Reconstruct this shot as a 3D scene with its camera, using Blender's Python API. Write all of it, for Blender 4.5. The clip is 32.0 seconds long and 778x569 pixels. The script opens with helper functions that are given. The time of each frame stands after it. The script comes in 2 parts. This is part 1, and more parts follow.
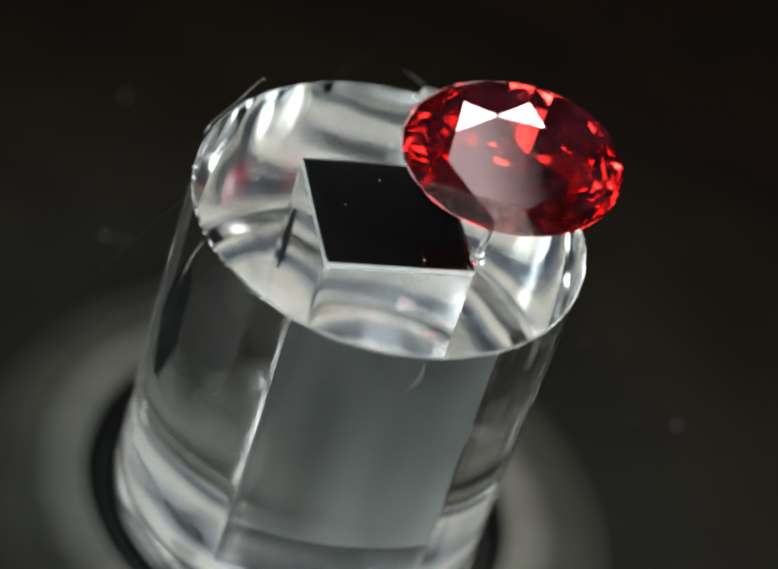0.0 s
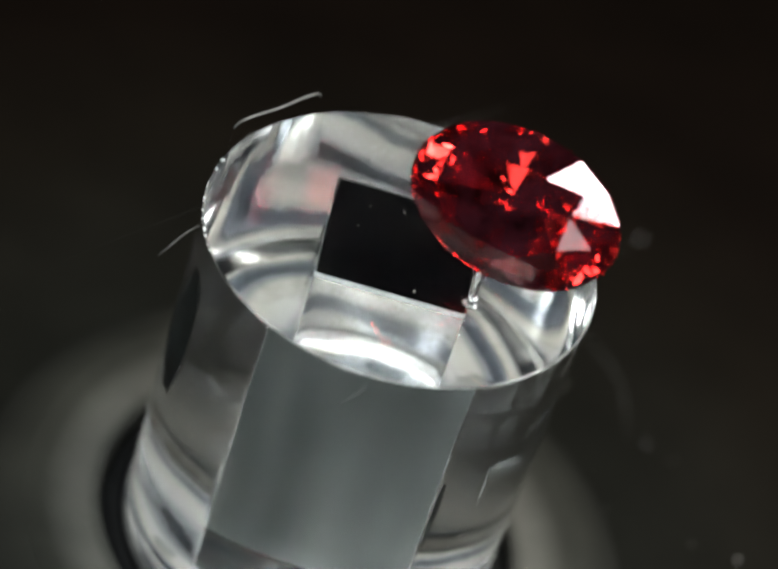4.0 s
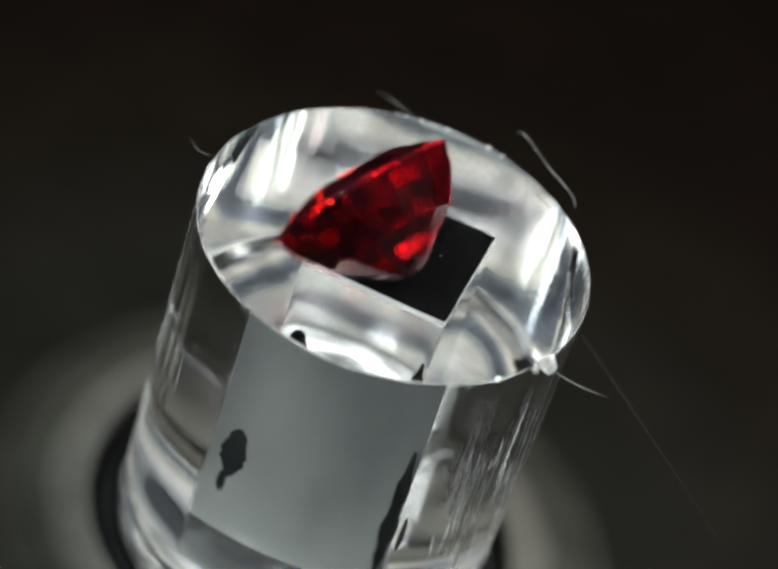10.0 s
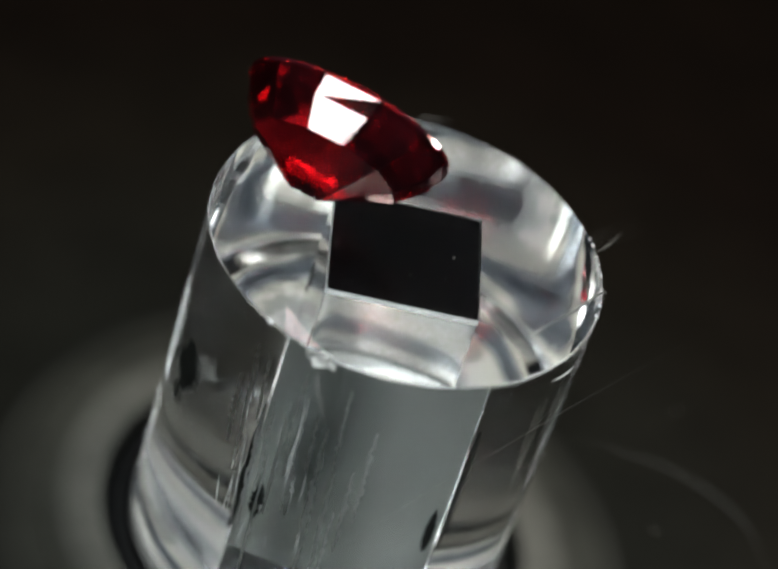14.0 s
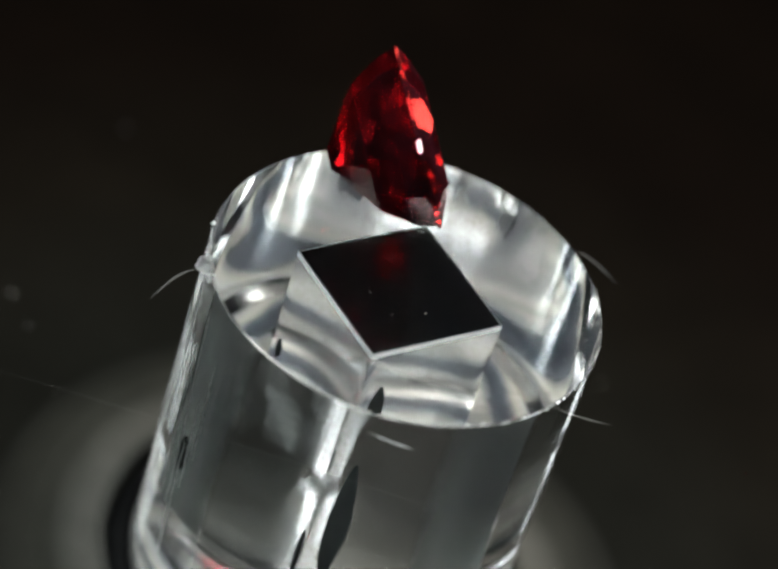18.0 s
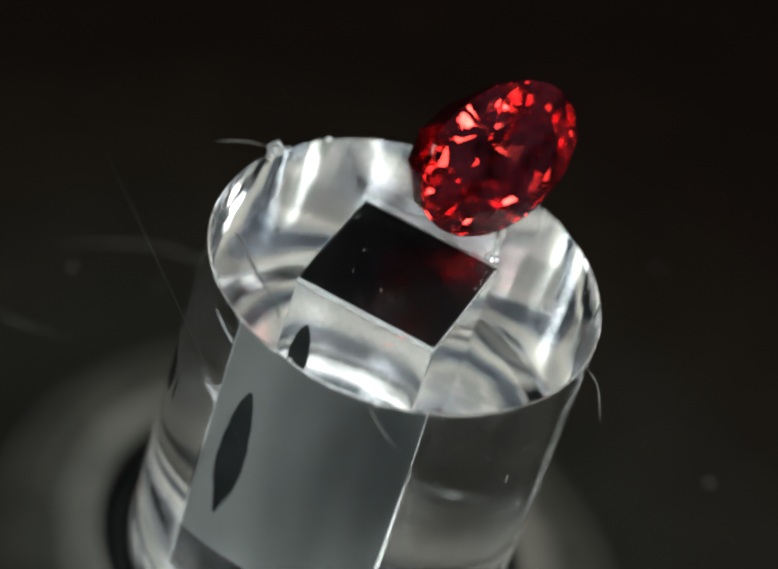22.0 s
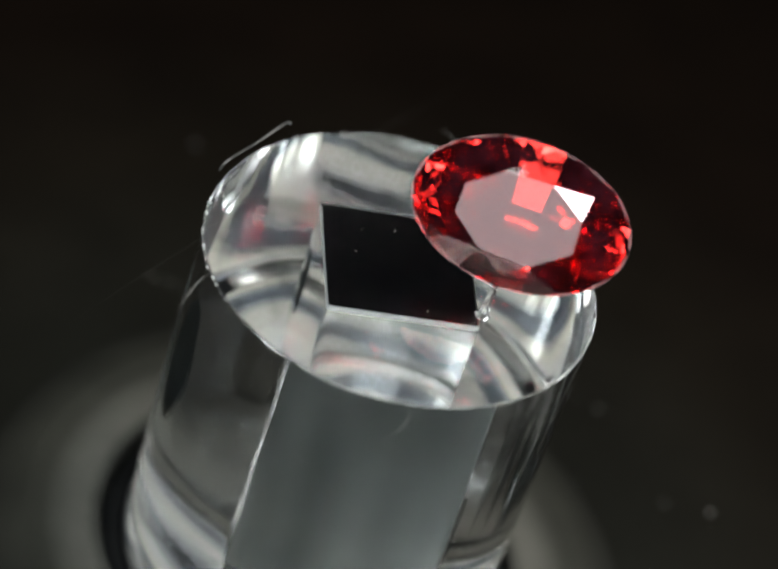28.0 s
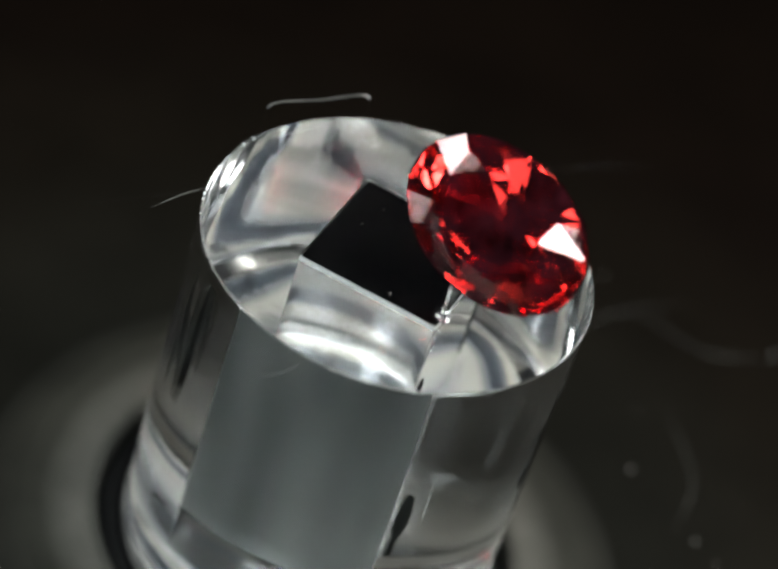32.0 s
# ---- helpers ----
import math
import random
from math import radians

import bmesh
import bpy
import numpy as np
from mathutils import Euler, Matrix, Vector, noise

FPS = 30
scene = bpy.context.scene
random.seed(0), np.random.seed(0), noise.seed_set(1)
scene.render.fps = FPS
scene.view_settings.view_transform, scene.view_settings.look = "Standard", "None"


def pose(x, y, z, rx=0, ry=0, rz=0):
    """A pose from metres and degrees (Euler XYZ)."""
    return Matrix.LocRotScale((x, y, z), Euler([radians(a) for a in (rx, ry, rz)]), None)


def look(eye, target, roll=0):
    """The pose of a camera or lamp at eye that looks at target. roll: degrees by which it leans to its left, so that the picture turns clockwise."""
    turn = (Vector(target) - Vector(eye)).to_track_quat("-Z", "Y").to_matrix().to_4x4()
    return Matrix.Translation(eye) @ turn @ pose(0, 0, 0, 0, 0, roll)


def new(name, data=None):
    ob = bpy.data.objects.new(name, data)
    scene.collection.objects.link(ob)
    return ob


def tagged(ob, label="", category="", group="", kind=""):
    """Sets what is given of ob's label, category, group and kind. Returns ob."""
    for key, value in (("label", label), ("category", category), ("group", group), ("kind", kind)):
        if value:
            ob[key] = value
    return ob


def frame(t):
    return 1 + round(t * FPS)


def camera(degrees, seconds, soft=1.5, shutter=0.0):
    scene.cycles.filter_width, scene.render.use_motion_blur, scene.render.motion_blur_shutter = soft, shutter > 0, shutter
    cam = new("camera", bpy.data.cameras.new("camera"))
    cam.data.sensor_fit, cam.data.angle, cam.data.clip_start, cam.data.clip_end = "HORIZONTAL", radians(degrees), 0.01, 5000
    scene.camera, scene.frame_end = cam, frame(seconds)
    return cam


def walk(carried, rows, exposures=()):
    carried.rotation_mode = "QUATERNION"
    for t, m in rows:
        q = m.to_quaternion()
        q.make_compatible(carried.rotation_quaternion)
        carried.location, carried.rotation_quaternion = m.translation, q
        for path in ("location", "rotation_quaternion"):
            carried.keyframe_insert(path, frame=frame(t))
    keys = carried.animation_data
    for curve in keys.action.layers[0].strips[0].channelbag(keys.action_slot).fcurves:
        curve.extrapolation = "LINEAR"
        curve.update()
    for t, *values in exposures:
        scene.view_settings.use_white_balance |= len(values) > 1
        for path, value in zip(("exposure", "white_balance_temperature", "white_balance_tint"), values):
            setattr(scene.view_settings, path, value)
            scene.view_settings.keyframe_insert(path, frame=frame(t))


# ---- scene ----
U = 0.0065          # radius of the clear cylinder, metres
TOP = 0.0130        # height of its top face over the base plate

EYE = (-0.000078, -0.068403, 0.069231)
# seconds, then the camera's turn in degrees
TURN = [
    (0.0, 47.573, -14.235, 12.048),
    (1.5, 47.979, -14.152, 12.147),
    (3.0, 48.139, -14.090, 12.222),
    (5.5, 48.206, -14.097, 12.215),
    (6.0, 48.281, -14.077, 12.238),
    (7.5, 48.168, -14.167, 12.130),
    (9.0, 48.120, -14.171, 12.126),
    (10.5, 48.076, -14.176, 12.119),
    (11.5, 48.046, -14.149, 12.151),
    (13.0, 48.000, -14.029, 12.293),
    (14.0, 48.133, -14.011, 12.315),
    (14.5, 48.120, -14.028, 12.295),
    (16.5, 48.277, -13.970, 12.365),
    (16.8, 48.644, -13.933, 12.413),
    (17.0, 48.817, -13.970, 12.371),
    (17.5, 48.833, -14.011, 12.322),
    (18.0, 48.914, -14.016, 12.316),
    (19.0, 48.851, -13.975, 12.364),
    (20.5, 48.783, -14.016, 12.315),
    (21.5, 48.736, -14.012, 12.320),
    (22.0, 48.682, -14.025, 12.304),
    (23.0, 48.725, -14.094, 12.221),
    (24.0, 48.710, -14.086, 12.231),
    (25.5, 48.688, -14.089, 12.227),
    (27.5, 48.543, -14.092, 12.223),
    (28.0, 48.568, -14.094, 12.220),
    (30.5, 48.405, -14.127, 12.180),
    (32.0, 48.288, -14.124, 12.182),
]
cam = camera(16.0, 32.0, soft=2.9)
cam.data.dof.use_dof = True
cam.data.dof.focus_distance = 0.0880
cam.data.dof.aperture_fstop = 40.0
# the clip's own slow drift of brightness: seconds, stops
EXPOSURE = [(0.0, 0.05), (3.0, 0.06), (6.0, 0.03), (9.0, 0.06), (10.2, 0.24), (11.0, 0.20), (12.4, -0.10), (14.0, -0.06), (17.0, -0.06), (19.0, -0.08), (22.0, -0.08), (24.0, -0.16), (28.0, -0.18), (32.0, -0.12)]
walk(cam, [(t, pose(*EYE, rx, ry, rz)) for t, rx, ry, rz in TURN], EXPOSURE)

# seconds and degrees by which the hand-turned plate stands
SPIN = [
    (0.0, 67.3),
    (1.5, 78.1),
    (3.0, 65.4),
    (5.5, 17.8),
    (6.0, 6.6),
    (7.5, -13.3),
    (9.0, -36.0),
    (10.5, -62.7),
    (11.5, -80.2),
    (13.0, -111.5),
    (14.0, -125.3),
    (14.5, -133.7),
    (16.5, -159.8),
    (16.8, -162.4),
    (17.0, -166.5),
    (17.5, -172.0),
    (18.0, -182.4),
    (19.0, -198.6),
    (20.5, -220.2),
    (21.5, -232.7),
    (22.0, -238.9),
    (23.0, -250.8),
    (24.0, -263.6),
    (25.5, -280.6),
    (27.5, -296.2),
    (28.0, -299.2),
    (30.5, -315.4),
    (32.0, -329.0),
]

# ---- light ----
scene.cycles.max_bounces, scene.cycles.glossy_bounces, scene.cycles.transmission_bounces = 24, 16, 20

world = bpy.data.worlds.new("room")
scene.world = world
world.use_nodes = True
world.node_tree.nodes["Background"].inputs[0].default_value = (0.9, 0.95, 1.0, 1)
world.node_tree.nodes["Background"].inputs[1].default_value = 0.009


def area_lamp(name, eye, target, size, watts, colour=(1, 1, 1)):
    lamp = bpy.data.lights.new(name, "AREA")
    lamp.shape = "DISK"
    lamp.size = size
    lamp.energy = watts
    lamp.color = colour
    ob = new(name, lamp)
    ob.matrix_world = look(eye, target)
    return ob


area_lamp("lamp_left", (-0.112, 0.022, 0.064), (0, 0, 0.012), 0.030, 0.050, (1.0, 0.99, 0.97))
# the lamps set in a circle round the microscope's lens
AXIS = look((-0.008, -0.095, 0.115), (0, 0, 0.012))
for k in range(6):
    turn = radians(60 * k + 12)
    area_lamp("lamp_ring", AXIS @ Vector((0.040 * math.cos(turn), 0.040 * math.sin(turn), 0)), (0, 0, 0.012), 0.028, 0.118, (0.92, 1.0, 1.0))
area_lamp("lamp_overhead", (0.024, 0.026, 0.130), (0, 0, 0.010), 0.024, 0.23, (1.0, 0.98, 0.90))
area_lamp("lamp_front", (-0.024, -0.200, 0.045), (0, 0, 0.016), 0.085, 0.095, (0.97, 0.99, 1.0))
area_lamp("lamp_side", (0.082, 0.008, 0.046), (0.012, 0, 0.0), 0.026, 0.18, (1.0, 0.98, 0.95))


# ---- materials ----
def material(name):
    m = bpy.data.materials.new(name)
    m.use_nodes = True
    return m, m.node_tree.nodes, m.node_tree.links, m.node_tree.nodes["Principled BSDF"]


def noise_node(nodes, links, scale, detail=4.0, rough=0.55, stretch=None):
    coord = nodes.new("ShaderNodeTexCoord")
    tex = nodes.new("ShaderNodeTexNoise")
    tex.inputs["Scale"].default_value = scale
    tex.inputs["Detail"].default_value = detail
    tex.inputs["Roughness"].default_value = rough
    if stretch:
        mapping = nodes.new("ShaderNodeMapping")
        mapping.inputs["Scale"].default_value = stretch
        links.new(coord.outputs["Object"], mapping.inputs["Vector"])
        links.new(mapping.outputs["Vector"], tex.inputs["Vector"])
    else:
        links.new(coord.outputs["Object"], tex.inputs["Vector"])
    return tex


def ramp_node(nodes, links, source, stops):
    ramp = nodes.new("ShaderNodeValToRGB")
    e = ramp.color_ramp.elements
    while len(e) < len(stops):
        e.new(0.5)
    for k, (at, colour) in enumerate(stops):
        e[k].position = at
        e[k].color = (*colour, 1)
    links.new(source, ramp.inputs["Fac"])
    return ramp


def bump_node(nodes, links, source, strength, distance):
    bump = nodes.new("ShaderNodeBump")
    bump.inputs["Strength"].default_value = strength
    bump.inputs["Distance"].default_value = distance
    links.new(source, bump.inputs["Height"])
    return bump


def clear_material(name, colour, ior, roughness, wave=0.0, scale=400.0, stretch=None):
    m, nodes, links, b = material(name)
    b.inputs["Base Color"].default_value = (*colour, 1)
    b.inputs["Transmission Weight"].default_value = 1.0
    b.inputs["IOR"].default_value = ior
    b.inputs["Roughness"].default_value = roughness
    if wave:
        tex = noise_node(nodes, links, scale, 3.0, 0.5, stretch)
        bump = bump_node(nodes, links, tex.outputs["Fac"], 1.0, wave)
        links.new(bump.outputs["Normal"], b.inputs["Normal"])
    return m


def solid_material(name, stops, scale, roughness, bump=0.0, metallic=0.0, detail=6.0, stretch=None, spread=0.1, sheen=0.5):
    m, nodes, links, b = material(name)
    tex = noise_node(nodes, links, scale, detail, 0.6, stretch)
    ramp = ramp_node(nodes, links, tex.outputs["Fac"], stops)
    links.new(ramp.outputs["Color"], b.inputs["Base Color"])
    fine = noise_node(nodes, links, scale * 7.3, 3.0)
    rr = nodes.new("ShaderNodeMapRange")
    rr.inputs["To Min"].default_value = max(0.02, roughness - spread)
    rr.inputs["To Max"].default_value = roughness + spread
    links.new(fine.outputs["Fac"], rr.inputs["Value"])
    links.new(rr.outputs["Result"], b.inputs["Roughness"])
    b.inputs["Metallic"].default_value = metallic
    b.inputs["Specular IOR Level"].default_value = sheen
    if bump:
        bn = bump_node(nodes, links, fine.outputs["Fac"], 0.6, bump)
        links.new(bn.outputs["Normal"], b.inputs["Normal"])
    return m


CLEAR_IOR = 1.58    # bends light a little more than common acrylic
ACRYLIC = clear_material("clear acrylic side", (0.95, 0.975, 0.965), CLEAR_IOR, 0.0, 0.00007, 330.0, (1.0, 1.0, 0.15))
CLEAR = clear_material("clear polished acrylic", (0.96, 0.98, 0.975), CLEAR_IOR, 0.0)
SCRATCH = solid_material("scratched acrylic", [(0.3, (0.08, 0.083, 0.083)), (0.7, (0.30, 0.31, 0.31))], 1500.0, 0.7)
FROST_GLINT = solid_material("frosted acrylic, edge glint painted in", [(0.3, (0.62, 0.64, 0.64)), (0.7, (0.84, 0.85, 0.85))], 900.0, 0.7)
RUBBED = clear_material("rubbed acrylic", (0.86, 0.88, 0.88), 1.30, 0.40, 0.000012, 2600.0, (1.0, 1.0, 0.2))
BORE = clear_material("satin bore wall", (0.97, 0.98, 0.98), CLEAR_IOR, 0.09)
BURR = clear_material("torn acrylic", (0.92, 0.94, 0.94), 1.49, 0.35)
GLUE = clear_material("clear glue", (0.96, 0.97, 0.96), 1.49, 0.03)


def gem_material(name, through_colour, inner_colour, ior, haze, roughness, milkiness):
    """A deep-coloured, faintly milky stone: light loses colour where it enters or leaves and at each turn inside."""
    m, nodes, links, b = material(name)
    nodes.remove(b)
    pass_on = nodes.new("ShaderNodeBsdfRefraction")
    pass_on.inputs["Color"].default_value = (*through_colour, 1)
    pass_on.inputs["IOR"].default_value = ior
    pass_on.inputs["Roughness"].default_value = haze
    mirror = nodes.new("ShaderNodeBsdfGlossy")
    mirror.inputs["Color"].default_value = (*inner_colour, 1)
    mirror.inputs["Roughness"].default_value = roughness
    share = nodes.new("ShaderNodeFresnel")
    share.inputs["IOR"].default_value = ior
    both = nodes.new("ShaderNodeMixShader")
    links.new(share.outputs["Fac"], both.inputs[0])
    links.new(pass_on.outputs[0], both.inputs[1])
    links.new(mirror.outputs[0], both.inputs[2])
    milk = nodes.new("ShaderNodeBsdfDiffuse")
    milk.inputs["Color"].default_value = (0.85, 0.13, 0.22, 1)
    grain = noise_node(nodes, links, 900.0, 3.0)
    amount = nodes.new("ShaderNodeMapRange")
    amount.inputs["From Min"].default_value, amount.inputs["From Max"].default_value = 0.35, 0.70
    amount.inputs["To Min"].default_value, amount.inputs["To Max"].default_value = 0.001, milkiness
    links.new(grain.outputs["Fac"], amount.inputs["Value"])
    whole = nodes.new("ShaderNodeMixShader")
    links.new(amount.outputs["Result"], whole.inputs[0])
    links.new(both.outputs[0], whole.inputs[1])
    links.new(milk.outputs[0], whole.inputs[2])
    links.new(whole.outputs[0], nodes["Material Output"].inputs["Surface"])
    return m


# one stone: crown tinted brighter, pavilion darker, to put light and shade into colour
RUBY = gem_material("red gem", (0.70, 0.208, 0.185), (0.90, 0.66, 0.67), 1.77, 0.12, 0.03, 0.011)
RUBY_SHADED = gem_material("red gem, shade painted in", (0.155, 0.008, 0.018), (0.90, 0.66, 0.67), 1.77, 0.26, 0.035, 0.003)
BLACK = solid_material("polished black", [(0.3, (0.0012, 0.0012, 0.0014)), (0.75, (0.004, 0.0034, 0.0036))], 700.0, 0.14, 0.0, sheen=0.11)
CORE = solid_material("grey satin core", [(0.33, (0.17, 0.188, 0.19)), (0.66, (0.60, 0.635, 0.63))], 260.0, 0.36, 0.0, 0.92, 2.0, (1.0, 1.0, 0.22))


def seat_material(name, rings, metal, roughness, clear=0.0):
    """Turned metal, or acrylic clear in part, with caustics painted in as rings about its middle."""
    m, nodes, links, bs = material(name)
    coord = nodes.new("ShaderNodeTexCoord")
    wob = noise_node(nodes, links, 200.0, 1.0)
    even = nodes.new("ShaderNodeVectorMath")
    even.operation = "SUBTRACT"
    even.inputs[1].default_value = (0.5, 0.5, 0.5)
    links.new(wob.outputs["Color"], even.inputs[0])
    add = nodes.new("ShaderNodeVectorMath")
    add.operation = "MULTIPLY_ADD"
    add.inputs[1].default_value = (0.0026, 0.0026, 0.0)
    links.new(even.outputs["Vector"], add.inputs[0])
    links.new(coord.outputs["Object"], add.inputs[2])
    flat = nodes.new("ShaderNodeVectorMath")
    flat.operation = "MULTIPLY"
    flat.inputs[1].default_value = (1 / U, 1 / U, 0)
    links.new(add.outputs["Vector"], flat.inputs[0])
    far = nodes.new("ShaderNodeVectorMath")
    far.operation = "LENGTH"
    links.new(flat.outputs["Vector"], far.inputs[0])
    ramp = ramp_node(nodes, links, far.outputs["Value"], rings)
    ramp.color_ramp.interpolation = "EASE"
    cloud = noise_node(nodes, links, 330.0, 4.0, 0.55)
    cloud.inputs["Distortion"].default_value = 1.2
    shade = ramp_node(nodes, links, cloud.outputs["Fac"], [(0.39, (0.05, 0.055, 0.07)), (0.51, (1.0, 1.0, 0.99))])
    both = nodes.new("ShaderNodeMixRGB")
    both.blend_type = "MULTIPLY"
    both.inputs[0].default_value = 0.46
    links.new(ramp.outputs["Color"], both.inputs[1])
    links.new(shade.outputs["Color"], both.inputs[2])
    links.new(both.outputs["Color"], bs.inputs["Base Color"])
    bs.inputs["Roughness"].default_value = roughness
    bs.inputs["Metallic"].default_value = metal
    bs.inputs["Transmission Weight"].default_value = clear
    bs.inputs["IOR"].default_value = CLEAR_IOR
    return m


# the bright, dark and tinted bands paint in caustics and their colour fringes
SEAT = seat_material("turned bright metal", [(0.40, (0.20, 0.21, 0.22)), (0.56, (0.80, 0.80, 0.79)), (0.93, (0.88, 0.87, 0.84)), (0.96, (0.25, 0.26, 0.28)), (0.99, (0.70, 0.70, 0.68))], 0.9, 0.20)
SAWN = seat_material("dulled acrylic underside, caustics painted in", [
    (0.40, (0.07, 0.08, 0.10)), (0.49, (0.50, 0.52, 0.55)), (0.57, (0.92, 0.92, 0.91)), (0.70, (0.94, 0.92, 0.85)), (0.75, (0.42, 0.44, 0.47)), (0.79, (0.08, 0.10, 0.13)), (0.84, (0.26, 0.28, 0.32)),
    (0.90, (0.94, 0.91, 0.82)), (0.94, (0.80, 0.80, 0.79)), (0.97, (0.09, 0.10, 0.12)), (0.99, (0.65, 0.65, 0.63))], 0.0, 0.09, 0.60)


def falloff_material(name, reach, stops, grain, gloss, roughness):
    """Black plastic with a pool of light painted in, palest round the middle."""
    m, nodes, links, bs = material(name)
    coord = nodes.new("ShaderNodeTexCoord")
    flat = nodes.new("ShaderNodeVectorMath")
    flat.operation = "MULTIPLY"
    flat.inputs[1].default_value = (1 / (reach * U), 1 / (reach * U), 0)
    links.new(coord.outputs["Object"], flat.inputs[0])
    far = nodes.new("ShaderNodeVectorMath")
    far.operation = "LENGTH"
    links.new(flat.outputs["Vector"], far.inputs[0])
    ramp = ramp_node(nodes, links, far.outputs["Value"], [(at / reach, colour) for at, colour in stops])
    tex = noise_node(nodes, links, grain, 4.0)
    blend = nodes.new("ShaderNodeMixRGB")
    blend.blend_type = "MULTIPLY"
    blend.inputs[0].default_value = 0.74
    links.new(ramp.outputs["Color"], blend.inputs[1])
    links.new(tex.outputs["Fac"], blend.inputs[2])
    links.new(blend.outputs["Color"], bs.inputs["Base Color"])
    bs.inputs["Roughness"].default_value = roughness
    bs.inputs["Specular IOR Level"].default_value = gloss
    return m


# the halo round the stand and the floor's falloff are light painted as colour
HALO = falloff_material("black plastic, halo of light painted in", 2.0, [(1.12, (0.010, 0.010, 0.009)), (1.22, (0.055, 0.054, 0.047)), (1.30, (0.048, 0.047, 0.041)), (1.45, (0.016, 0.016, 0.013)),
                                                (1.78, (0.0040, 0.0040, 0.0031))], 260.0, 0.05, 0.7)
PLATE = falloff_material("black turntable", 8.0, [(1.2, (0.0042, 0.0042, 0.0032)), (1.8, (0.0040, 0.0040, 0.0031)), (2.4, (0.0039, 0.0036, 0.0027)), (3.2, (0.0030, 0.0023, 0.0015)),
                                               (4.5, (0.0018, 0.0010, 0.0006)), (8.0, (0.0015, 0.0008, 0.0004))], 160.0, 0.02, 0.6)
# near-black colour for the painted shadow at the stand's foot
SHADE_RING = solid_material("black, shadow painted in", [(0.3, (0.0012, 0.0012, 0.0013)), (0.7, (0.003, 0.003, 0.003))], 400.0, 0.6, 0.00002, sheen=0.1)
STAIN = solid_material("dark stain", [(0.3, (0.003, 0.0035, 0.0035)), (0.7, (0.013, 0.015, 0.015))], 500.0, 0.6, sheen=0.02)
LINT = solid_material("pale lint", [(0.3, (0.05, 0.05, 0.046)), (0.7, (0.10, 0.10, 0.092))], 900.0, 0.6)
HAIR = solid_material("dark glossy fibre", [(0.3, (0.010, 0.010, 0.010)), (0.7, (0.030, 0.029, 0.027))], 900.0, 0.30, sheen=0.5)
DUST = solid_material("pale dust", [(0.3, (0.20, 0.19, 0.17)), (0.7, (0.34, 0.33, 0.30))], 900.0, 0.8)


# ---- building ----
def finish(bm, name, mat):
    bmesh.ops.recalc_face_normals(bm, faces=bm.faces)
    bm.normal_update()
    for e in bm.edges:
        if len(e.link_faces) == 2 and e.calc_face_angle(0) > 0.2:
            e.smooth = False
    me = bpy.data.meshes.new(name)
    bm.to_mesh(me)
    bm.free()
    me.materials.append(mat)
    return me


def part(name, bm, mat, parent, label=""):
    ob = new(name, finish(bm, name, mat))
    ob.parent = parent
    if label:
        tagged(ob, label)
    return ob


def ring_of(bm, n, radius, z, phase=0.0):
    return [bm.verts.new((radius * math.cos(2 * math.pi * k / n + phase), radius * math.sin(2 * math.pi * k / n + phase), z)) for k in range(n)]


def bridge(bm, a, b, smooth=True):
    n = len(a)
    made = []
    for k in range(n):
        fc = bm.faces.new((a[k], a[(k + 1) % n], b[(k + 1) % n], b[k]))
        fc.smooth = smooth
        made.append(fc)
    return made


def square_ring(bm, n, half_diag, z, ox=0.0, oy=0.0, power=90):
    """Points on a square with its corners on the axes, one for each of n directions."""
    out = []
    for k in range(n):
        a = 2 * math.pi * k / n
        u, v = math.cos(a + math.pi / 4), math.sin(a + math.pi / 4)
        r = half_diag * math.sqrt(0.5) / (abs(u) ** power + abs(v) ** power) ** (1 / power)
        out.append(bm.verts.new((ox + r * math.cos(a), oy + r * math.sin(a), z)))
    return out


def lathe(profile, n, smooth=True, closed=True):
    """A body turned from (radius, height) pairs."""
    bm = bmesh.new()
    rings = [ring_of(bm, n, r, z) for r, z in profile]
    for a, b in zip(rings, rings[1:]):
        bridge(bm, a, b, smooth)
    if closed:
        bm.faces.new(rings[0][::-1])
        bm.faces.new(rings[-1])
    return bm


# ---- table and turntable ----
bm = bmesh.new()
bmesh.ops.create_grid(bm, x_segments=8, y_segments=8, size=1.0)
bmesh.ops.translate(bm, verts=bm.verts, vec=(0, 0, -0.012))
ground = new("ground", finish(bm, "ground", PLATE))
tagged(ground, "dark matt bench top under the turntable", "bench top", kind="structure")

turntable = tagged(new("turntable"), "black turntable plate with a painted halo of light round its middle", "turntable")
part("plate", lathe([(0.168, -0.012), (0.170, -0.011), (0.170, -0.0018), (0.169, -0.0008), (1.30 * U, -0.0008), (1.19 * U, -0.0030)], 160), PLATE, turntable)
part("ring", lathe([(1.13 * U, -0.0028), (1.13 * U, -0.0004), (1.14 * U, -0.0003), (1.55 * U, -0.0003), (1.78 * U, -0.00072), (1.79 * U, -0.0009)], 128, True, False), HALO, turntable, "pale ring with a halo of light painted in")
# this dark ring stands in for the shadow beside the stand
part("shade_ring", lathe([(1.128 * U, -0.0028), (1.126 * U, -0.0012), (1.02 * U, -0.0010), (1.015 * U, -0.0006), (1.01 * U, -0.0028)], 128), SHADE_RING, turntable, "dark ring, the foot's shadow painted in")
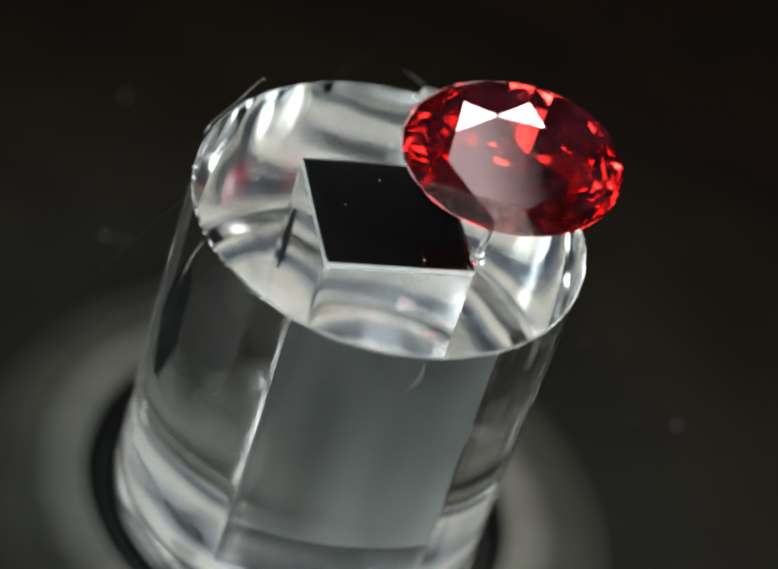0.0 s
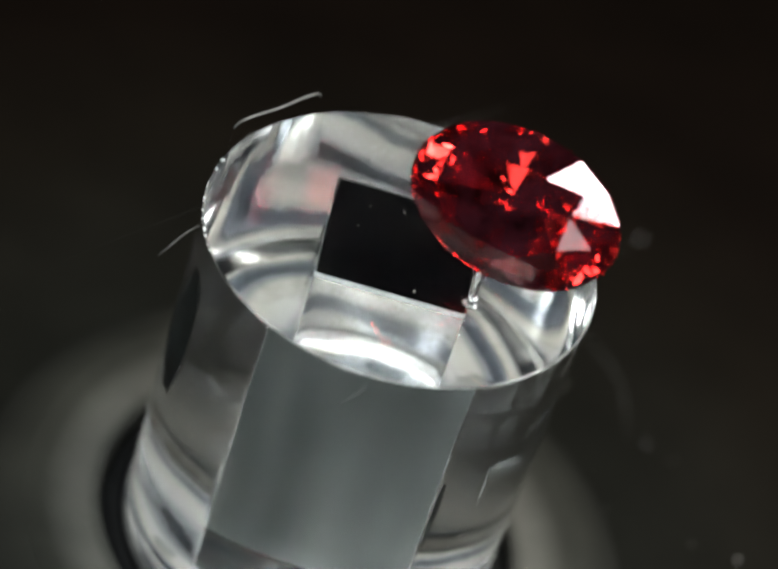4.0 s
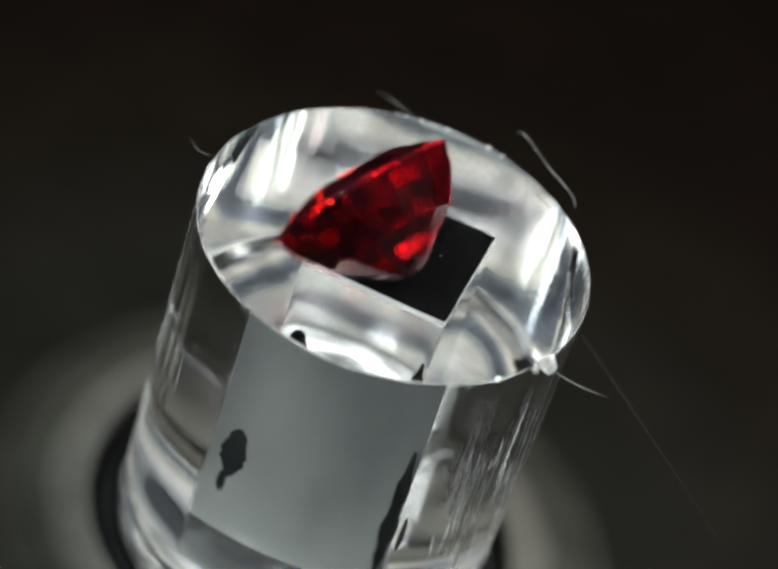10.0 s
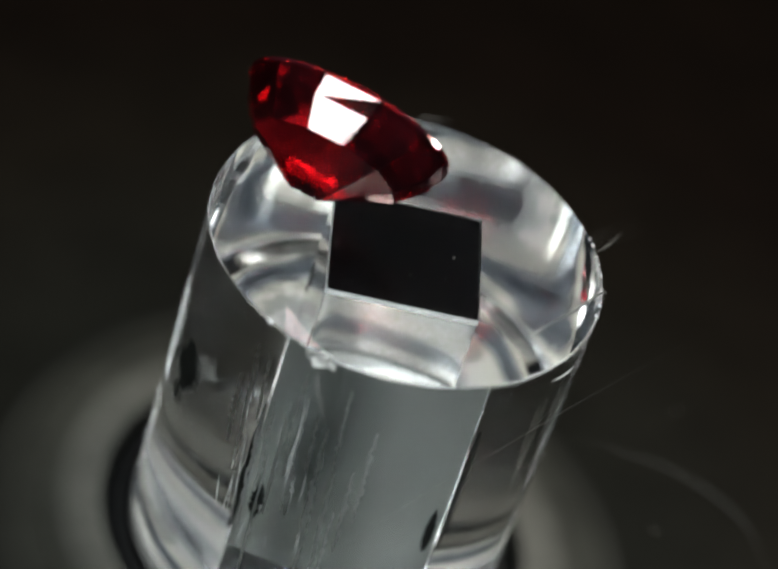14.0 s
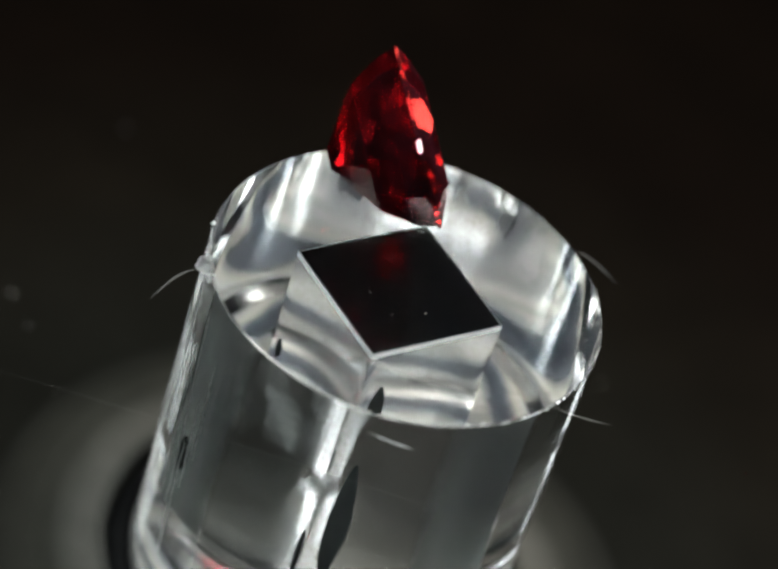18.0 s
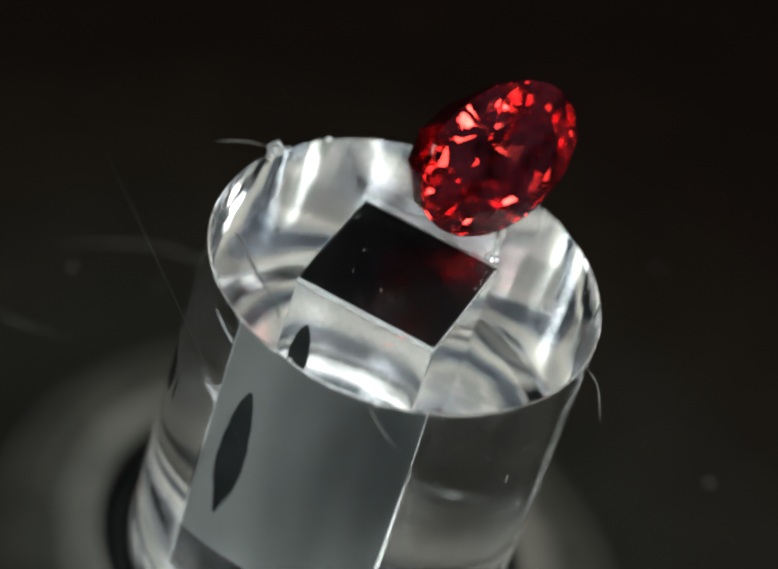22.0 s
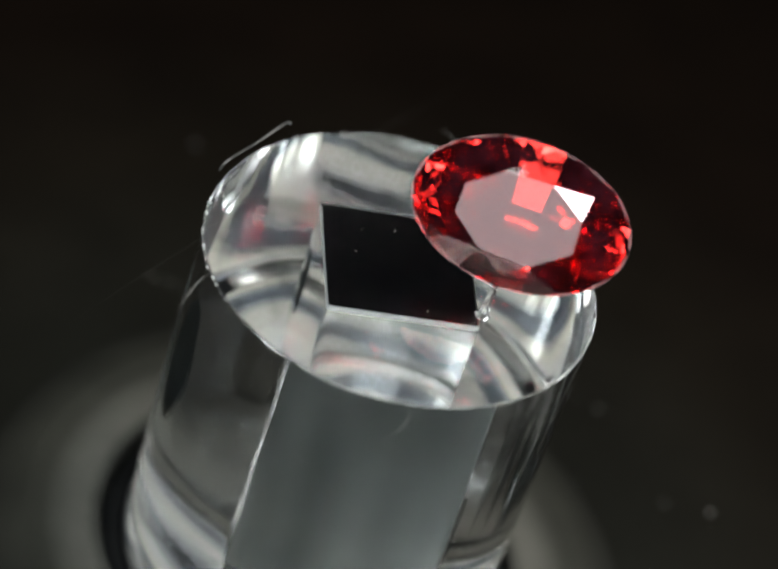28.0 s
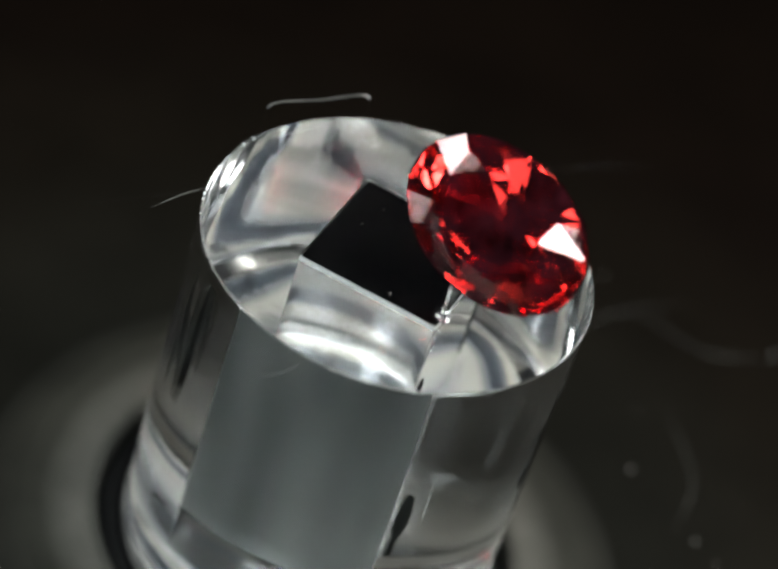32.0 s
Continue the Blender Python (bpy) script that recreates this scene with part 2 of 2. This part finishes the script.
part("seat", lathe([(1.005 * U, -0.0020), (1.005 * U, -0.00025), (0.99 * U, -0.0001)], 128), SEAT, turntable, "bright metal seat")

# ---- clear stand ----
SQ = 0.5383 * U
OX, OY = 0.0244 * U, 0.0264 * U
WEB = 0.073 * U     # clear skin left over the square bore


def build_stand():
    stand = tagged(new("acrylic_stand"), "clear acrylic cylinder with a square black core, standing on the turntable", "display stand")
    n = 192
    bm = bmesh.new()
    h = TOP
    rings = [square_ring(bm, n, SQ, 0.0, OX, OY), ring_of(bm, n, U * 0.93, 0.0), ring_of(bm, n, U, 0.085 * U)]
    rings += [ring_of(bm, n, U, h - 0.00006), ring_of(bm, n, U * 0.9975, h - 0.00002), ring_of(bm, n, U * 0.991, h)]
    for k, (a, b) in enumerate(zip(rings, rings[1:])):
        for fc in bridge(bm, a, b, k in (2, 3)):
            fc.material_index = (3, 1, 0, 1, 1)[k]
    bm.faces.new(rings[-1]).material_index = 1
    # the white band below the bore's ceiling paints in the wall's bright reflection
    inner = [rings[0], square_ring(bm, n, SQ, h - WEB - 0.00046, OX, OY), square_ring(bm, n, SQ, h - WEB - 0.00004, OX, OY), square_ring(bm, n, SQ * 0.985, h - WEB, OX, OY)]
    for k, (a, b) in enumerate(zip(inner, inner[1:])):
        for fc in bridge(bm, a, b, k == 0):
            fc.material_index = (4, 2, 1)[k]
    bm.faces.new(inner[-1]).material_index = 1
    body = part("body", bm, ACRYLIC, stand)
    body.data.materials.append(CLEAR)
    body.data.materials.append(FROST_GLINT)
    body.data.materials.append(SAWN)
    body.data.materials.append(BORE)
    g = 0.990
    bm = bmesh.new()
    lo = square_ring(bm, 64, SQ * g, 0.30 * U, OX, OY)
    hi = square_ring(bm, 64, SQ * g, h - WEB - 0.00062, OX, OY)
    bridge(bm, lo, hi, False)
    bm.faces.new(lo[::-1])
    bm.faces.new(hi)
    part("core", bm, CORE, stand, "grey satin square core")
    bm = bmesh.new()
    lo = square_ring(bm, 64, SQ * g, h - WEB - 0.00060, OX, OY)
    mid = square_ring(bm, 64, SQ * g, h - WEB - 0.00014, OX, OY)
    hi = square_ring(bm, 64, SQ * 0.983, h - WEB - 0.00003, OX, OY)
    bridge(bm, lo, mid, False)
    bridge(bm, mid, hi, False)
    bm.faces.new(lo[::-1])
    bm.faces.new(hi)
    part("cap", bm, BLACK, stand, "glossy black square cap")
    return stand


stand = build_stand()


def thread(points, thick, sides=6, rnd=None, taper=True, thin_below=None):
    """A thin round thread through the points, pointed at both ends."""
    bm = bmesh.new()
    pts = [Vector(q) for q in points]
    rings = []
    for k, q in enumerate(pts):
        way = (pts[min(k + 1, len(pts) - 1)] - pts[max(k - 1, 0)]).normalized()
        side = way.orthogonal().normalized()
        other = way.cross(side)
        f = min(k, len(pts) - 1 - k) / max(1, (len(pts) - 1) / 2)
        r = thick * ((0.12 + 0.88 * min(1.0, 1.6 * f) ** 2) if taper else 1.0) * (rnd.uniform(0.6, 1.4) if rnd else 1.0)
        if thin_below is not None and q.z < thin_below:
            r = thick * 0.02
        rings.append([bm.verts.new(q + r * (math.cos(2 * math.pi * s / sides) * side + math.sin(2 * math.pi * s / sides) * other)) for s in range(sides)])
    for a, b in zip(rings, rings[1:]):
        bridge(bm, a, b, True)
    bm.faces.new(rings[0][::-1])
    bm.faces.new(rings[-1])
    return bm


def on_side(degrees, z, radius=1.0):
    """A point on the cylinder's side, z in radii below its top face."""
    a = radians(degrees)
    return (radius * U * math.cos(a), radius * U * math.sin(a), TOP + z * U)


def bend(points, n):
    """The points with others glided in between."""
    pts = [Vector(q) for q in points]
    out = []
    for k in range(len(pts) - 1):
        p0, p1, p2, p3 = pts[max(k - 1, 0)], pts[k], pts[k + 1], pts[min(k + 2, len(pts) - 1)]
        for s in range(n):
            t = s / n
            out.append(0.5 * ((2 * p1) + (p2 - p0) * t + (2 * p0 - 5 * p1 + 4 * p2 - p3) * t * t + (3 * p1 - p0 - 3 * p2 + p3) * t ** 3))
    return out + [pts[-1]]


# flaws of the stand: scratches down its side, nicks round its rim, dark stains on the core
wear = random.Random(11)
marks = [(22.8, -0.19, 24.6, -1.05, 0.006), (8.0, -0.62, 11.6, -1.30, 0.004), (95.0, -0.12, 108.5, -0.17, 0.007), (270.0, -0.62, 270.6, -0.92, 0.003), (200.0, -0.50, 200.6, -0.58, 0.003)]
for k in range(14):
    a0, z0 = wear.uniform(4, 52), wear.uniform(-1.25, -0.45)
    marks.append((a0, z0, a0 + wear.uniform(-0.4, 1.6), z0 - wear.uniform(0.06, 0.34), wear.uniform(0.002, 0.005)))
for a0, z0, a1, z1, w in marks:
    line = [on_side(a0 + (a1 - a0) * k / 16 + wear.uniform(-0.12, 0.12), z0 + (z1 - z0) * k / 16, 1.0005) for k in range(17)]
    part("scratch", thread(line, 0.5 * w * U, 5, wear), SCRATCH, stand, "white frosted scratch")


def smear(degrees, z0, z1, width):
    """A ragged patch rubbed dull on the cylinder's side, running down it."""
    bm = bmesh.new()
    n = 22
    rows = []
    for k in range(n + 1):
        f = k / n
        z = z0 + (z1 - z0) * f
        swell = math.sin(math.pi * (0.04 + 0.92 * f)) ** 0.6
        left = -width * swell * wear.uniform(0.25, 1.0)
        right = width * swell * wear.uniform(0.25, 1.0)
        mid = degrees + wear.uniform(-0.25, 0.25) + 1.6 * f
        rows.append([bm.verts.new(on_side(mid + left + (right - left) * j / 3, z, 1.0006 if j in (1, 2) else 1.0001)) for j in range(4)])
    for a, b in zip(rows, rows[1:]):
        for j in range(3):
            bm.faces.new((a[j], a[j + 1], b[j + 1], b[j]))
    return bm


for k in range(20):
    z0 = wear.uniform(-0.95, -0.12)
    bm = smear(2.0 + 2.15 * k + wear.uniform(-1.0, 1.0), z0, z0 - wear.uniform(0.30, 0.95), wear.uniform(0.4, 1.3))
    part("smear", bm, RUBBED, stand, "dull rubbed streak")


def nick(size, bits):
    """A burr: one small jagged lump with flat broken faces."""
    bm = bmesh.new()
    for _ in range(5 * bits):
        way = Vector((wear.uniform(-1, 1), wear.uniform(-1, 1), wear.uniform(-0.7, 1.0))).normalized()
        bm.verts.new(way * size * wear.uniform(0.45, 1.25))
    bmesh.ops.convex_hull(bm, input=bm.verts)
    bmesh.ops.delete(bm, geom=[v for v in bm.verts if not v.link_faces], context="VERTS")
    return bm


for deg, r, z, size, bits in ((23.5, 1.02, -0.01, 0.045, 9), (19.5, 1.0, -0.03, 0.022, 5), (26.5, 1.0, -0.04, 0.022, 5), (5.5, 0.995, 0.0, 0.016, 4),
                              (121, 0.99, 0.0, 0.012, 4), (126, 0.992, 0.0, 0.012, 4)):
    bm = nick(size * U, bits)
    bmesh.ops.translate(bm, verts=bm.verts, vec=on_side(deg, z, r))
    part("chip", bm, BURR if size > 0.02 else SCRATCH, stand, "clear jagged chip on the rim")

for k in range(11):
    a0, span, drop = 128 + 3.3 * k + wear.uniform(-1.2, 1.2), wear.uniform(0.5, 2.6), wear.uniform(0.003, 0.012)
    line = [on_side(a0 + span * f / 5, -drop - wear.uniform(0, 0.008), 0.996 + wear.uniform(0, 0.004)) for f in range(6)]
    part("chip", thread(line, wear.uniform(0.0012, 0.0034) * U, 5, wear), FROST_GLINT, stand, "thin white sliver chipped from the rim")


def stain(face, along, z0, z1, width, lumps):
    """A dark ragged patch where one face of the core touches the clear wall; along runs from 0 to 1 between its corners."""
    c0, c1 = radians(90 * face), radians(90 * face + 90)
    p0 = Vector((math.cos(c0), math.sin(c0), 0)) * SQ * 1.004
    p1 = Vector((math.cos(c1), math.sin(c1), 0)) * SQ * 1.004
    run = (p1 - p0).normalized()
    out = run.cross(Vector((0, 0, 1)))
    mid = p0 + (p1 - p0) * along + Vector((OX, OY, 0)) + out * 0.000004
    bm = bmesh.new()
    n = 12
    left, right = [], []
    for k in range(n + 1):
        f = k / n
        half = width * U * (math.sin(math.pi * min(1, max(0, f * 0.96 + 0.02))) ** 0.8) * (1 + lumps * wear.uniform(-0.6, 0.6))
        z = TOP + (z0 + (z1 - z0) * f) * U
        for row, s in ((left, -1), (right, 1)):
            q = mid + run * half * s
            row.append((bm.verts.new((q.x, q.y, z)), bm.verts.new((q.x - out.x * 0.00003, q.y - out.y * 0.00003, z))))
    for k in range(n):
        a, b, c, d = left[k], left[k + 1], right[k + 1], right[k]
        bm.faces.new((a[0], b[0], c[0], d[0]))
        bm.faces.new((d[1], c[1], b[1], a[1]))
        bm.faces.new((a[1], b[1], b[0], a[0]))
        bm.faces.new((d[0], c[0], c[1], d[1]))
    return bm


for face, along, z0, z1, width, lumps in ((1, 0.16, -0.60, -1.46, 0.055, 0.15), (3, 0.13, -0.98, -1.32, 0.050, 0.45), (3, 0.11, -1.28, -1.44, 0.018, 0.2),
                                          (3, 0.955, -0.70, -1.62, 0.034, 0.4), (0, 0.95, -1.10, -1.42, 0.018, 0.2), (0, 0.10, -1.2, -1.45, 0.03, 0.4)):
    part("stain", stain(face, along, z0, z1, width, lumps), STAIN, stand, "dark ragged stain on the core")


# ---- gem ----
GEM_AT = Vector((0.1997 * U, -0.4224 * U, TOP + 0.5407 * U))
LONG, SHORT, FACE = (0.4135, -0.9095, 0.0439), (0.3755, 0.2143, 0.9017), (-0.8295, -0.3563, 0.4301)


def build_gem():
    """An oval mixed cut: table, star, kite and girdle facets above, three steps of facets and a short keel below."""
    a, b = 0.545 * U, 0.368 * U
    hc, hp, gt = 0.092 * U, 0.452 * U, 0.020 * U
    bm = bmesh.new()
    rnd = random.Random(5)

    def oval(n, s, z, phase=0.0, jitter=0.0):
        out = []
        for k in range(n):
            t = 2 * math.pi * (k + phase + rnd.uniform(-jitter, jitter)) / n
            out.append(bm.verts.new((a * s * math.cos(t), b * s * math.sin(t), z * (1 + rnd.uniform(-jitter, jitter) * 0.4))))
        return out

    n, m, fine = 8, 12, 48
    girdle = oval(fine, 1.0, gt / 2)
    below = oval(fine, 1.0, -gt / 2)

    def arc(ring, start, steps):
        return [ring[(start + j) % fine] for j in range(steps + 1)]

    table = [bm.verts.new((a * 0.58 * math.cos(t), b * 0.60 * math.sin(t), hc)) for t in
             [2 * math.pi * (k + 0.5 + rnd.uniform(-0.10, 0.10)) / n for k in range(n)]]
    kite = oval(n, 0.80, hc * 0.58, 0.0, 0.05)
    bm.faces.new(table).material_index = 1
    for k in range(n):
        c, nx, t1 = kite[k], kite[(k + 1) % n], table[k]
        g0, g1 = arc(girdle, 6 * k, 3), arc(girdle, 6 * k + 3, 3)
        bm.faces.new((table[k - 1], t1, c))
        bm.faces.new((c, *g0))
        bm.faces.new((nx, *g1))
        bm.faces.new((c, g0[-1], t1))
        bm.faces.new((t1, g0[-1], nx))
    for fc in bm.faces:
        fc.material_index = fc.material_index or 2
    for fc in bridge(bm, girdle, below, False):
        fc.material_index = 3
    rnd = random.Random(27)
    upper = oval(m, 0.93, -hp * 0.25, 0.5, 0.05)
    lower = oval(m, 0.72, -hp * 0.57, 0.5, 0.05)
    tips = [bm.verts.new((0.14 * a, 0, -hp)), bm.verts.new((-0.14 * a, 0, -hp))]
    for k in range(m):
        k1 = (k + 1) % m
        bm.faces.new((upper[k1], upper[k], *arc(below, 4 * k + 2, 4)))
        bm.faces.new((lower[k1], lower[k], upper[k], upper[k1]))
        ends = [tips[0] if q.co.x > 0 else tips[1] for q in (lower[k], lower[k1])]
        bm.faces.new((lower[k], lower[k1], *dict.fromkeys(ends[::-1])))
    for fc in bm.faces:
        fc.material_index = fc.material_index or 4
    turn = Matrix((LONG, SHORT, FACE)).transposed().to_4x4()
    bm.transform(Matrix.Translation(GEM_AT) @ turn)
    bmesh.ops.recalc_face_normals(bm, faces=bm.faces)
    stone = tagged(new("gemstone"), "oval faceted red gemstone held upright on the clear stand", "gemstone")
    for name, kinds in (("table_facet", (1,)), ("crown", (2,)), ("girdle", (3,)), ("pavilion", (4,))):
        piece = bm.copy()
        bmesh.ops.delete(piece, geom=[fc for fc in piece.faces if fc.material_index not in kinds], context="FACES")
        me = bpy.data.meshes.new(name)
        for fc in piece.faces:
            fc.material_index = 0
        piece.to_mesh(me)
        piece.free()
        me.materials.append(RUBY_SHADED if name == "pavilion" else RUBY)
        new(name, me).parent = stone
    bm.free()
    return stone


gem = build_gem()


def build_glue():
    """A waisted clear thread of glue from the stand's top face to the gem's lower edge."""
    x, y = 0.0601 * U, -0.4850 * U
    foot = TOP + 0.000002
    up = 0.222 * U
    bm = lathe([(0.040 * U, 0.0), (0.026 * U, 0.02 * U), (0.019 * U, 0.07 * U), (0.018 * U, 0.13 * U), (0.024 * U, 0.19 * U), (0.018 * U, up)], 20)
    bmesh.ops.translate(bm, verts=bm.verts, vec=(x, y, foot))
    ob = new("glue_bead", finish(bm, "glue_bead", GLUE))
    return tagged(ob, "clear bead of glue between stand and gemstone", "glue")


glue = build_glue()


# ---- lint and dust ----
loose = []


def lint(points, thick, label, steps=6, thin_below=None, mat=LINT):
    ob = new("lint_fibre", finish(thread(bend(points, steps), thick, thin_below=thin_below), "lint_fibre", mat))
    loose.append(tagged(ob, label, "lint", "lint on stand and turntable"))


# a straight fibre that clings to the front of the stand
a = radians(93)
mid, run = Vector((math.cos(a), math.sin(a), 0)) * U * 1.004, Vector((-math.sin(a), math.cos(a), 0)) * U
lint([mid + run * s + Vector((0, 0, TOP + U * z)) for s, z in ((-2.1, -0.50), (-1.4, -0.47), (-0.7, -0.455), (0, -0.45), (0.6, -0.455), (1.25, -0.49))], 0.0008 * U, "long straight dark fibre clinging to the stand", mat=HAIR)
# a dark fibre that arches over the rim
lint([(-0.47 * U, 0.86 * U, TOP), (-0.48 * U, 0.865 * U, TOP + 0.10 * U), (-0.45 * U, 0.87 * U, TOP + 0.212 * U), (-0.19 * U, 0.895 * U, TOP + 0.210 * U), (0.07 * U, 0.915 * U, TOP + 0.215 * U),
      (0.10 * U, 0.915 * U, TOP + 0.10 * U), (0.09 * U, 0.915 * U, TOP)], 0.0055 * U, "dark glossy fibre arching over the rim", 8, TOP + 0.190 * U, HAIR)
# small curls at the burr
lint([on_side(23, -0.02, 1.02), on_side(26, -0.05, 1.16), on_side(31, -0.10, 1.30)], 0.0018 * U, "short pale fibre caught on the rim")
lint([on_side(150, -0.01, 1.0), on_side(154, -0.03, 1.10), on_side(160, -0.06, 1.24)], 0.0016 * U, "short pale fibre caught on the rim")
lint([on_side(224, -0.01, 1.0), on_side(222, -0.05, 1.10), on_side(215, -0.12, 1.22)], 0.0016 * U, "short pale fibre caught on the rim")
FLOOR = -0.0008
for pts in (((1.75, 0.9), (2.0, 1.3), (2.5, 1.55), (3.1, 1.6)), ((2.2, -0.2), (2.5, 0.2), (2.55, 0.8)), ((-1.9, 0.3), (-2.2, 0.7), (-2.3, 1.2), (-2.1, 1.6)),
            ((-1.7, 1.5), (-1.9, 2.0), (-1.7, 2.6)), ((-2.6, -1.4), (-3.0, -1.0), (-3.6, -0.9)), ((2.7, 1.6), (3.0, 1.2), (3.4, 1.1))):
    lint([(x * U, y * U, FLOOR + 0.003 * U) for x, y in pts], 0.0011 * U, "fine pale fibre lying on the turntable")

specks = [(2.2, -1.23), (2.02, -1.02), (2.6, 1.9), (-1.75, 1.01), (2.11, -3.04), (2.36, -0.46), (2.13, 0.29), (1.71, -0.6), (3.49, 1.13), (2.35, 0.75), (0.83, 2.02), (0.90, 1.92),
          (1.93, 2.75), (-2.28, -3.17), (2.3, -0.29), (-2.6, 0.4), (-1.2, -2.3), (0.3, -2.6)]
for x, y in specks:
    bm = nick(0.0062 * U * wear.uniform(0.6, 1.3), 4)
    bmesh.ops.translate(bm, verts=bm.verts, vec=(x * U, y * U, FLOOR + 0.005 * U))
    loose.append(tagged(new("dust_speck", finish(bm, "dust_speck", DUST)), "pale speck of dust on the turntable", "dust", "dust specks"))
for x, y in ((0.150, 0.180), (0.010, 0.285), (-0.140, 0.190), (-0.160, -0.310)):
    bm = nick(0.0045 * U * wear.uniform(0.7, 1.2), 3)
    bmesh.ops.translate(bm, verts=bm.verts, vec=(x * U, y * U, TOP + 0.003 * U))
    loose.append(tagged(new("dust_speck", finish(bm, "dust_speck", DUST)), "tiny pale speck of dust on the stand's top", "dust", "dust specks"))


# ---- what turns ----
def motions():
    rows = [(t, pose(0, 0, 0, 0, 0, a)) for t, a in SPIN]
    for thing in (turntable, stand, gem, glue, *loose):
        walk(thing, rows)


motions()
